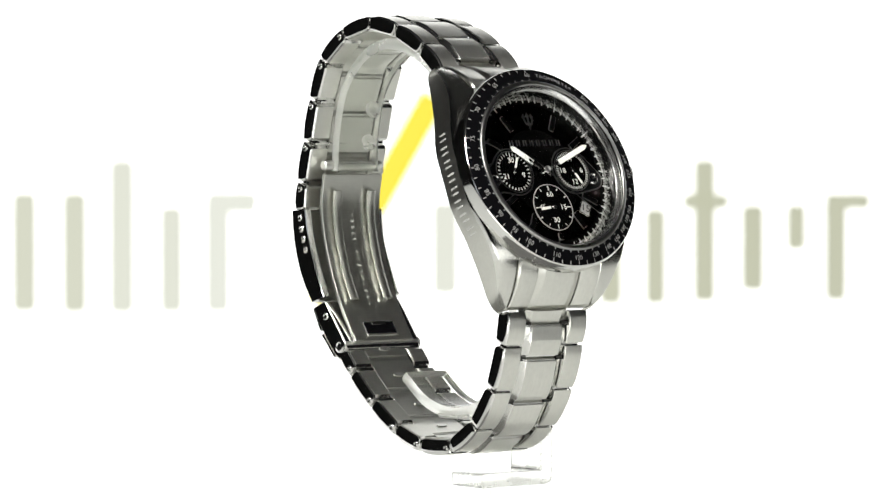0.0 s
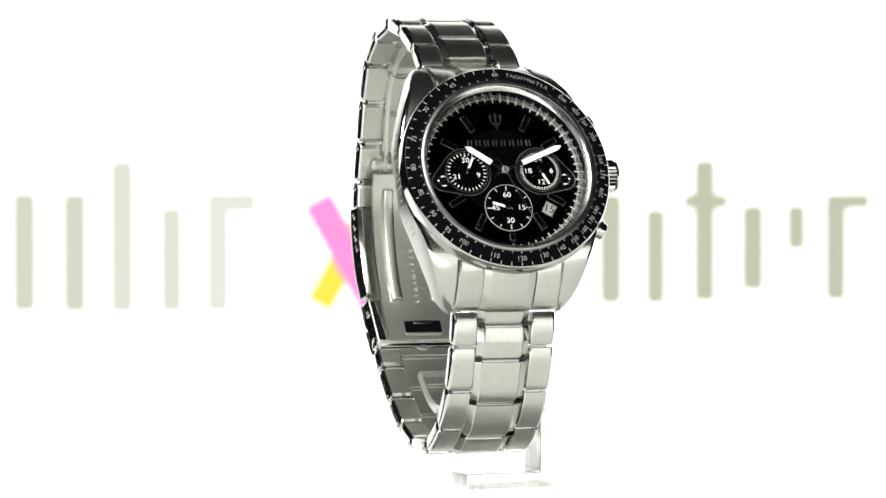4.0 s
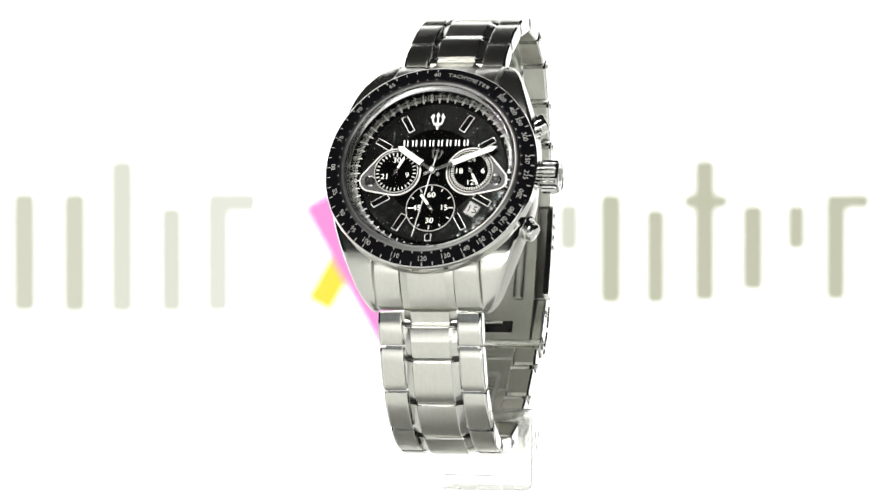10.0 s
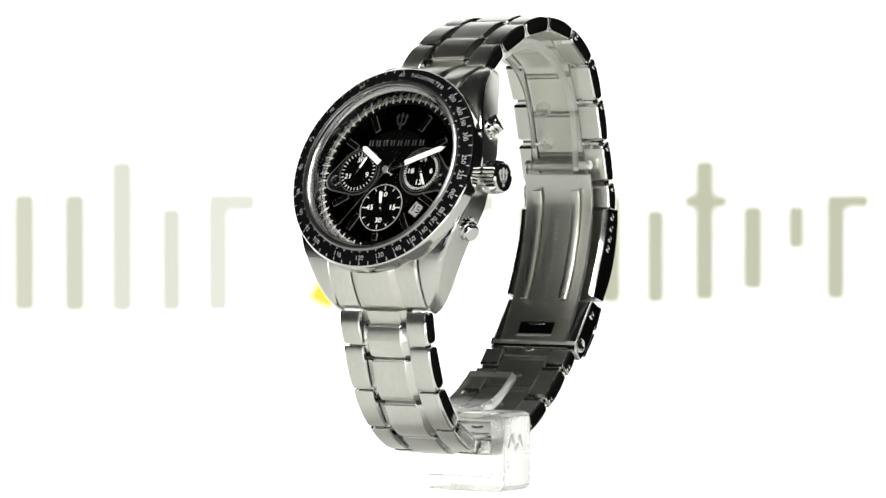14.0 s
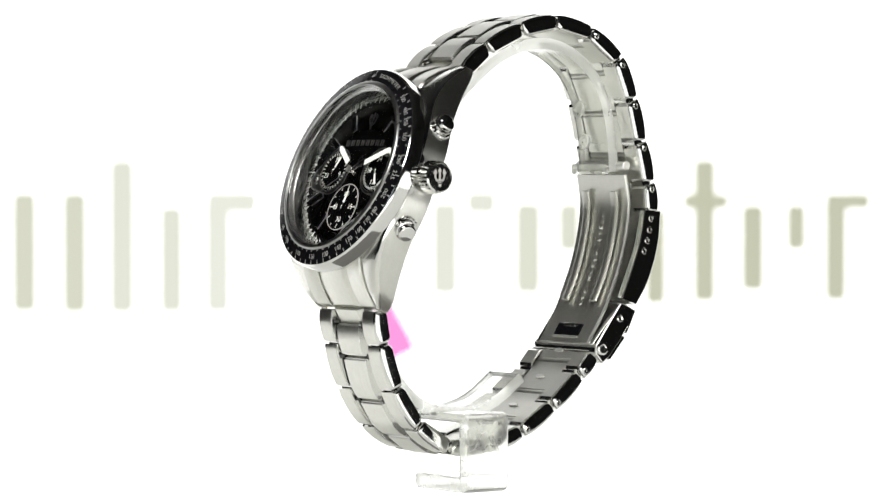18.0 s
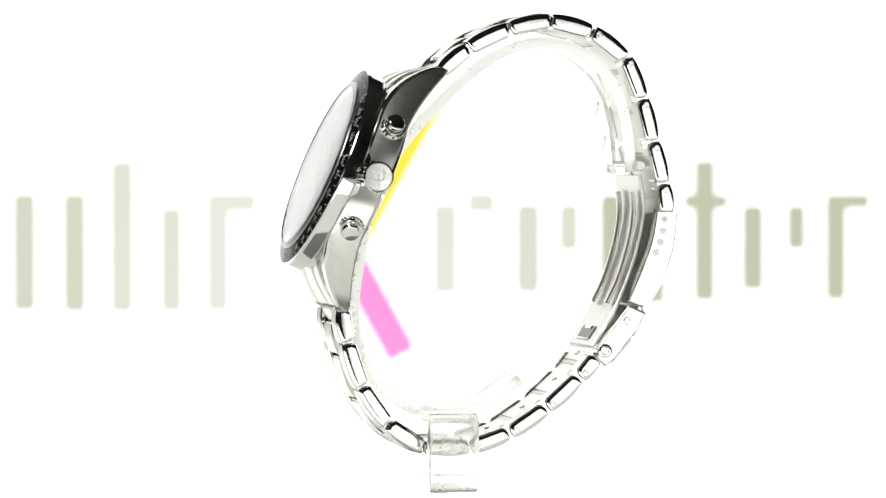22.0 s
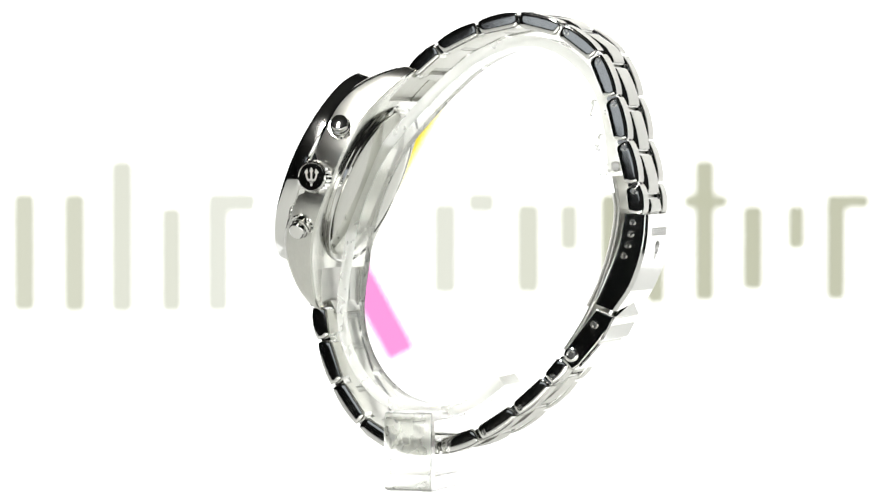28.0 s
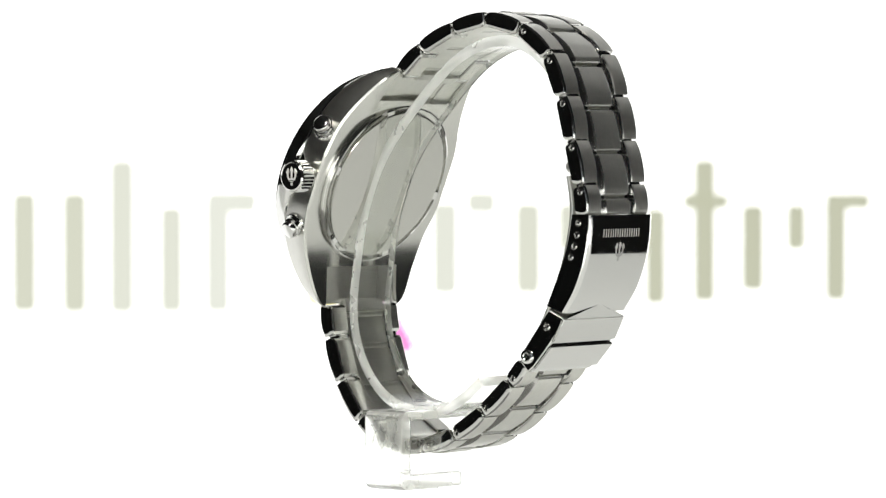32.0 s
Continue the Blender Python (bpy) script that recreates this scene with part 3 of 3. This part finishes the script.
for a in (29, -30):
    at = BODY @ Matrix.Translation((0, 0, -5.9)) @ pose(0, 0, 0, 0, 0, a) @ pose(0, 0, 0, 0, 90, 0)
    pusher = part("pusher", lathe([(0.02, 24.12), (1.35, 24.08), (1.62, 23.98), (1.78, 23.75), (1.8, 22.95), (2.02, 22.85), (2.08, 22.65), (2.08, 22.4), (1.85, 22.25), (1.85, 21.4)], 48, closed=False), POLISHED, watch, "polished steel pusher", at, 40)
    part("pusher_collar", fluted(2.7, 0.2, 20, 19.8, 21.95), POLISHED, pusher, "knurled steel collar", at, 25)
    part("pusher_groove", disc(1.6, 21.6, 22.4, 32), CROWN_BLACK, pusher, "dark groove", at)

# case back
back = part("case_back", disc(17.3, -9.5, -8.6, 128, 0.3), POLISHED, watch, "round polished steel case back", BODY)
part("case_back_disc", lathe([(0.02, -10.5), (8, -10.47), (13, -10.4), (15.5, -10.3), (15.9, -10.15), (16.0, -9.9), (16.0, -9.4), (0.02, -9.4)], 128, closed=False), BACK, back, "mirror-smooth inner disc of the case back", BODY, 40)
part("case_back_ring", lathe([(16.75, -9.4), (16.8, -10.0), (16.95, -10.1), (17.25, -10.0), (17.3, -9.4)], 128), POLISHED, back, "raised outer ring of the case back", BODY, 40)
for a in range(20, 360, 60):
    part("notch", box(-0.9, 0.9, 15.9, 16.9, -10.15, -9.4, 0.15), ROLLED, back, m=BODY @ pose(0, 0, 0, 0, 0, -a))

# name engraved on the 9 o'clock flank, as plain bars
for i in range(8):
    u = 8.2 - i * 2.79
    bm = bmesh.new()
    for k in (-0.6, 0.6):
        add(bm, box(-half_width(u + k) - 0.04, -half_width(u + k) + 0.1, u + k - 0.19, u + k + 0.19, -6.9, -5.0))
    part("name_bar", bm, ENGRAVED, case, "pale engraved bars on the flank" if i == 0 else "", BODY, 0)


# end pieces of the bracelet between the lugs, swelling a little over them
def end_front(u):
    u = min(u, 25.6)
    swell = -2.75 - 6.9 * ((u - 16.5) / 8.8) ** 2.2
    return front_edge(u) + 0.6 * max(0.0, swell - front_edge(u))


def centre_section(h, low):
    return [(-5.3, low), (-5.3, h - 0.8), (-4.15, h - 0.38), (-3.85, h - 0.05), (-3.7, h), (3.7, h), (3.85, h - 0.05), (4.15, h - 0.38), (5.3, h - 0.8), (5.3, low)]


for up in (1, -1):
    us = [18.0 + (25.6 - 18.0) * i / 12 for i in range(13)]
    for side in (1, -1):
        sec = [[(side * x, up * u, end_front(u) - 0.15 + dz if dz > -2 else back_edge(u) + 1.0) for x, dz in ((5.5, -0.3), (5.9, 0), (10.2, 0), (10.55, -0.4), (10.55, -9), (5.5, -9))] for u in us]
        part("end_piece", loft(sec), BRUSHED, watch, "brushed steel end piece between the lugs", BODY)
    sec = [[(x, up * u, (end_front(u) - 0.05 + z) if z > -2 else back_edge(min(u, 25)) + 1.2) for x, z in centre_section(0.0, -9)] for u in us]
    bm = loft(sec)
    part("end_piece", bm, BRUSHED, watch, "stepped centre of the end piece", BODY)

# ---------------------------------------------------------------- bracelet
UPPER = [(-6.3, 22.8), (-0.5, 27.7), (7.8, 31.6), (16.3, 33.3), (24.9, 31.2), (31.9, 25.9), (35.2, 17.7), (37.3, 9.1), (39.4, 0.7), (40.1, -5.4)]
LOWER = [(25.6, -34.0), (22.1, -38.2), (15.4, -44.2), (7.9, -49.1), (-0.1, -51.8), (-9.6, -51.6), (-16.9, -47.0), (-22.1, -39.5), (-25.0, -30.7), (-26.1, -23.9)]
THICK = 3.3


def twist(y, degrees):
    """The closed bracelet hangs slightly askew: a turn about the upright through (0, y)."""
    return Matrix.Translation((0, y, 0)) @ pose(0, 0, 0, 0, 0, degrees) @ Matrix.Translation((0, -y, 0))


ASKEW = 2.5


def chain(points, sense, pin_last, wide):
    """Links from hinge to hinge; sense: +1 where the centre pieces run ahead, -1 where they lag."""
    pts = [Vector(p) for p in points]
    count = len(pts) - 1
    for i in range(count):
        a, b = pts[i], pts[i + 1]
        d = (b - a).normalized()
        n = Vector((-d.y, d.x))
        length = (b - a).length
        at = Matrix(((1, 0, 0, 0), (0, d.x, n.x, a.x), (0, d.y, n.y, a.y), (0, 0, 0, 1)))  # x across, y along, z outward
        turned = ASKEW * (max(0, i - 3) / 5 if sense > 0 else max(0, 3 - i) / 4)
        at = twist((a.x + b.x) / 2, turned) @ at
        k = i + 1 if sense > 0 else i - 1
        if 0 <= k < count:
            e = (pts[k + 1] - pts[k]).normalized()
            bend = math.atan2(d.x * e.y - d.y * e.x, d.dot(e))
        else:
            bend = 0.0
        # centre piece, bent over the hinge and slightly domed
        shift = 2.5
        first, last = shift + 0.36, length + shift - 0.30
        if (sense > 0 and i == count - 1) or (sense < 0 and i == 0):
            last, bend = length - 0.2, 0.0
        stops = [first, first + 0.45, first + 1.0, first + (length - first) * 0.45, first + (length - first) * 0.7, length - 0.7, length + 0.7, last - 0.9, last - 0.4, last] if last > length else [first, first + 0.5, (first + last) / 2, last - 0.4, last]
        sec = []
        for s in stops:
            k = 2 * (s - first) / (last - first) - 1
            dome = 0.3 * (1 - k * k) - 0.2
            row = []
            for x, z in centre_section(THICK / 2 + dome, -THICK / 2 + 0.35):
                y, ang = (s, 0.0) if s <= length else (length, abs(bend))
                off = max(0.0, s - length)
                yy, zz = y + off * math.cos(ang) - z * math.sin(-ang) * (1 if off else 0), -off * math.sin(ang) + z * math.cos(ang)
                row.append((x, yy if sense > 0 else length - yy, zz))
            sec.append(row)
        bm = loft(sec)
        bmesh.ops.recalc_face_normals(bm, faces=bm.faces)
        ends = [e for e in bm.edges if abs((e.verts[0].co - e.verts[1].co).normalized().x) > 0.5 and e.calc_face_angle(0) > 0.6]
        bmesh.ops.bevel(bm, geom=ends, offset=0.32, segments=3, affect="EDGES", material=2)
        bm.normal_update()
        for f in bm.faces:
            c = f.calc_center_median()
            if abs(c.x) > 3.85 and abs(c.x) < 5.3 and f.normal.x * c.x > 0.1:
                f.material_index = 1
            elif f.normal.z < -0.7:
                f.material_index = 3
        link = part("link", bm, [BRUSHED, RAIL, EDGE, ROUGH], watch, "brushed steel bracelet link with polished edges", at, 28)
        if sense < 0 and i < 4:
            stud = slab([(1.5 * math.cos(a) * 0.9, length / 2 - 2.2 + 0.5 * math.sin(a)) for a in [k * math.pi / 8 for k in range(16)]], -THICK / 2 + 0.1, -THICK / 2 + 0.4)
            part("adjusting_stud", stud, EDGE, link, "small oval stud inside the link", at, 30)
        # dark blocks fill the gaps beside the hinge, as painted shade
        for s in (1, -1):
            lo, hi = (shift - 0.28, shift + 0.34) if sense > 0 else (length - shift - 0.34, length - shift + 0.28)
            part("hinge_shade_block", box(*sorted((s * 3.95, s * 5.4)), lo, hi, -0.4, THICK / 2 - 0.5), HINGE_SHADE, link, "", at, 0)
        h = THICK / 2
        half = wide[0] + (wide[1] - wide[0]) * i / (count - 1)
        prof = [(0.17, -0.2), (0.55, -h + 0.35), (1.1, -h), (length - 1.1, -h), (length - 0.55, -h + 0.35), (length - 0.17, -0.2), (length - 0.17, h - 0.5)]
        prof += [(length - 0.45 - (length - 0.9) * k / 10, h + 0.1 - 0.46 * abs(k / 5 - 1) ** 2.4) for k in range(11)] + [(0.17, h - 0.5)]
        for s in (1, -1):
            bm = loft([[(s * x, length / 2 + (y - length / 2) * (1 - 1.5 * i_ / length), z * (1 - i_ / h)) for y, z in prof]
                       for x, i_ in ((5.55, 0.4), (5.64, 0.14), (5.9, 0.0), (half - 0.55, 0.0), (half - 0.38, 0.04), (half - 0.1, 0.24), (half - 0.02, 0.46), (half + 0.02, 0.8), (half + 0.04, 1.1))])
            bmesh.ops.recalc_face_normals(bm, faces=bm.faces)
            for f in bm.faces:
                x = abs(f.calc_center_median().x)
                if x > half - 0.1 or x < 5.62:
                    f.material_index = 1
                elif x > half - 0.5 or abs(f.normal.y) > 0.5:
                    f.material_index = 2
                elif f.normal.z < -0.9:
                    f.material_index = 3
            part("outer_piece", bm, [BRUSHED, POLISHED, ROLLED, ROUGH], link, "", at, 24)
        part("hinge_tube", disc(0.9, -5.25, 5.25, 20), SATIN, link, "", at @ pose(0, shift if sense > 0 else length - shift, -0.42, 0, 90, 0))
        bar = disc(1.0, -9.2, 9.2, 16)
        part("hinge_bar", bar, POLISHED, link, "", at @ pose(0, 0 if i else 0.4, -0.3, 0, 90, 0))
        if (sense > 0 and i >= pin_last) or (sense < 0 and i < pin_last):
            py = 1.35 if sense > 0 else length - 1.35
            for s in (1, -1):
                part("pin", pin_head(0.66, half - 0.05), ROLLED, link, "polished pin head", at @ pose(0, py, 0.15, 0, 90 * s, 0))


def end_tab(hinge, nxt):
    """The middle of the end piece, reaching over the first hinge."""
    a, d = Vector(hinge), (Vector(nxt) - Vector(hinge)).normalized()
    n = Vector((-d.y, d.x))
    if n.dot(a) < 0:
        n = -n
    at = Matrix(((1, 0, 0, 0), (0, d.x, n.x, a.x), (0, d.y, n.y, a.y), (0, 0, 0, 1)))
    bm = loft([[(x, y, z) for x, z in centre_section(THICK / 2 - 0.3, -THICK / 2 + 0.35)] for y in (-0.4, 2.2)])
    part("end_tab", bm, BRUSHED, watch, "stepped middle of the end piece", at @ pose(0, 0, 0, -18, 0, 0), 28)


end_tab(UPPER[0], UPPER[1])
end_tab(LOWER[-1], LOWER[-2])
chain(UPPER, 1, 4, (10.4, 10.4))
chain(LOWER, -1, 5, (10.3, 10.4))

# ---------------------------------------------------------------- clasp
outer = smooth_path([(42.3, -5.2), (42.0, -9.9), (41.0, -14.6), (38.9, -19.8), (35.9, -24.2)])
inner = smooth_path([(37.4, -5.0), (36.2, -11.0), (34.0, -16.8), (31.5, -22.6)], 8)


def lined(bm):
    """Dull steel on the faces that look towards the wrist."""
    bmesh.ops.recalc_face_normals(bm, faces=bm.faces)
    bm.normal_update()
    for f in bm.faces:
        if abs(f.normal.x) < 0.3 and f.normal.y < -0.3:
            f.material_index = 1
    return bm


def on_cover(k):
    """A place on the cover, k from its upper end to its lower one: x across, y down along it, z outward."""
    f = k * (len(outer) - 1)
    i = min(int(f), len(outer) - 2)
    d = (outer[i + 1] - outer[i]).normalized()
    at = outer[i].lerp(outer[i + 1], f - i)
    return Matrix(((1, 0, 0, 0), (0, d.x, -d.y, at.x), (0, d.y, d.x, at.y), (0, 0, 0, 1)))


clasp = part("clasp_cover", lined(ribbon(outer, -0.9, -9.42, 9.42, 0.02)), [POLISHED, ROUGH], watch, "polished curved folding clasp cover", None, 30)
for s in (1, -1):
    bm = loft([[(s * x, *p.lerp(q, i_ / 4.8)) for p, q in zip(outer, inner)] + [(s * x, *q.lerp(p, i_ / 4.8)) for p, q in reversed(list(zip(outer, inner)))]
               for x, i_ in ((9.4, 0.0), (9.6, 0.02), (10.4, 0.34), (10.55, 0.5), (10.6, 1.0))])
    for f in bm.faces:
        if 9.5 < abs(f.calc_center_median().x) < 10.5:
            f.material_index = 1
    part("clasp_side", bm, [POLISHED, ROLLED], clasp, "polished side wall of the clasp", None, 24)
    for y, z in ((39.4, -6.6), (39.0, -8.9), (38.4, -11.1), (37.6, -13.2)):
        part("hole", pin_head(0.7, 10.5), ROLLED, clasp, "bright adjustment pin", pose(0, y, z, 0, 90 * s, 0))
for i in range(8):
    x = (i - 3.5) * 1.55
    part("name_bar", twin_bars(x, 1.1, 1.6, -0.1, 0.04), ENGRAVED, clasp, "engraved bar on the clasp" if i == 0 else "", on_cover(0.19), 0)
part("emblem", trident(pose(0, 0, 0, 0, 0, 180), 1.9, -0.1, 0.05), ENGRAVED, clasp, "engraved three-bar emblem", on_cover(0.38), 0)

lock_out = smooth_path([(35.8, -25.3), (33.2, -29.4), (28.6, -34.9)])
lock_in = smooth_path([(32.0, -23.6), (28.9, -27.6), (25.4, -32.2)])
lock = part("safety_lock", prism([tuple(p) for p in lock_out] + [(27.0, -36.0), (25.2, -34.0)] + [tuple(p) for p in reversed(lock_in)], -10.2, 10.2, 0.5, 0, 3, 1), [POLISHED, EDGE], watch, "polished folding safety lock", None, 35)


def lock_plate(a, b, tip, lift):
    """A plate on the lock; tip: how far its middle runs up."""
    p, q = Vector(a), Vector(b)
    d = (q - p).normalized()
    n = Vector((-d.y, d.x))
    at = Matrix(((1, 0, 0, 0), (0, d.x, n.x, p.x), (0, d.y, n.y, p.y), (0, 0, 0, 1)))
    ln = (q - p).length
    pts = [(-10.4, 0), (0, -tip), (10.4, 0), (10.4, ln), (-10.4, ln)] if tip else [(-10.4, 0), (10.4, 0), (10.4, ln), (-10.4, ln)]
    return slab(pts, -0.2, lift, 0.2), at


bm, at = lock_plate((35.3, -25.3), (32.95, -29.9), 3.4, 0.32)
part("lock_flap", bm, POLISHED, lock, "pointed polished flap", at, 30)
bm, at = lock_plate((32.6, -30.5), (28.5, -35.1), 0, 0.36)
part("lock_plate", bm, POLISHED, lock, "plain polished plate", at, 30)
for s in (1, -1):
    part("pin", pin_head(0.8, 10.2), ROLLED, lock, "polished pin head", pose(0, 31.6, -26.8, 0, 90 * s, 0))
    part("pivot", pin_head(1.4, 10.35), ROLLED, lock, "large polished pivot", pose(0, 26.9, -32.8, 0, 90 * s, 0))

blade_path = smooth_path([(35.3, 2.4), (36.2, -4), (35.2, -11), (32.9, -18.4), (29.6, -25.6), (25.4, -32.2)])
blade = part("folding_blade", ribbon(blade_path, -0.8, -8.0, 8.0, 0.2), ROUGH, watch, "curved inner steel blade of the clasp", None, 40)
rib_path = smooth_path([(34.6, -1.0), (35.0, -5), (34.1, -11), (31.9, -18.2), (29.3, -23.6)])
for s in (1, -1):
    part("rib", ribbon(rib_path, -0.8, s * 4.6 - 1.0, s * 4.6 + 1.0, 0.45), ROUGH, blade, "raised pressed rib", None, 60)
part("hinge", disc(1.0, -7.8, 7.8, 32, 0.2), EDGE, blade, "blade hinge barrel", pose(0, 35.2, 4.2, 0, 90, 0))
p, d = Vector((26.9, -29.85)), Vector((-0.537, -0.843))
SLOT_AT = Matrix(((1, 0, 0, 0), (0, d.x, d.y, p.x), (0, d.y, -d.x, p.y), (0, 0, 0, 1)))
# no opening is cut: the slot's darkness is this plate's black colour
slot = part("slot", slab([(-4.0, -1.5), (4.0, -1.5), (4.0, 1.4), (-4.0, 1.4)], 0.7, 0.93), CROWN_BLACK, blade, "black plate in place of the blade's open slot", SLOT_AT, 0)
part("tongue", box(-2.0, 2.0, -1.55, -0.75, 0.8, 1.15, 0.15), ROLLED, slot, "small bright tongue in the slot", SLOT_AT)
part("slot_lip", box(-4.1, 4.1, 1.3, 1.75, 0.7, 1.1, 0.15), ROUGH, slot, "", SLOT_AT)
text = bmesh.new()
for i, ch in enumerate("STAINLESS STEEL"):
    k = 0.80 - i * 0.0375
    p, q = blade_path[int(k * 29)], blade_path[int(k * 29) + 1]
    f = k * 29 - int(k * 29)
    d = (p - q).normalized()
    n = Vector((-d.y, d.x))
    at = p.lerp(q, f) + n * 0.92
    if ch != " ":
        add(text, lettering(ch, 1.15, Matrix(((0, -1, 0, 0), (d.x, 0, n.x, at.x), (d.y, 0, n.y, at.y), (0, 0, 0, 1)))))
part("stamped_text", text, STAMP, blade, "small stamped steel marking", None, 0)


for piece in (clasp, lock, blade):
    askew = twist(37.0, ASKEW)
    askew.translation *= MM
    piece.matrix_basis = askew


# ---------------------------------------------------------------- movement
def motions():
    seconds = range(0, 33)
    offset = Matrix.Translation((0.00097, 0.0004, 0.0026))
    walk(watch, [(t, pose(0, 0, 0, 0, 0, turn(t)) @ offset) for t in seconds])
    walk(holder, [(t, pose(0, 0, 0, 0, 0, turn(t)) @ offset) for t in seconds])
    walk(turntable, [(t, pose(0, 0, -0.302, 0, 0, turn(t))) for t in seconds])
    for ob, at, start, rate in ((hour_hand, HOUR_AT, 305.5, 0.0083), (minute_hand, MINUTE_AT, 67.5, 0.1), (seconds_hand, SECONDS_AT, 132, 6.0), (small_hand, SMALL_AT, 263.5, 6.0)):
        rows = []
        for t in seconds:
            m = at @ pose(0, 0, 0, 0, 0, -(start + rate * t))
            m.translation *= MM
            rows.append((t, m))
        walk(ob, rows)


motions()
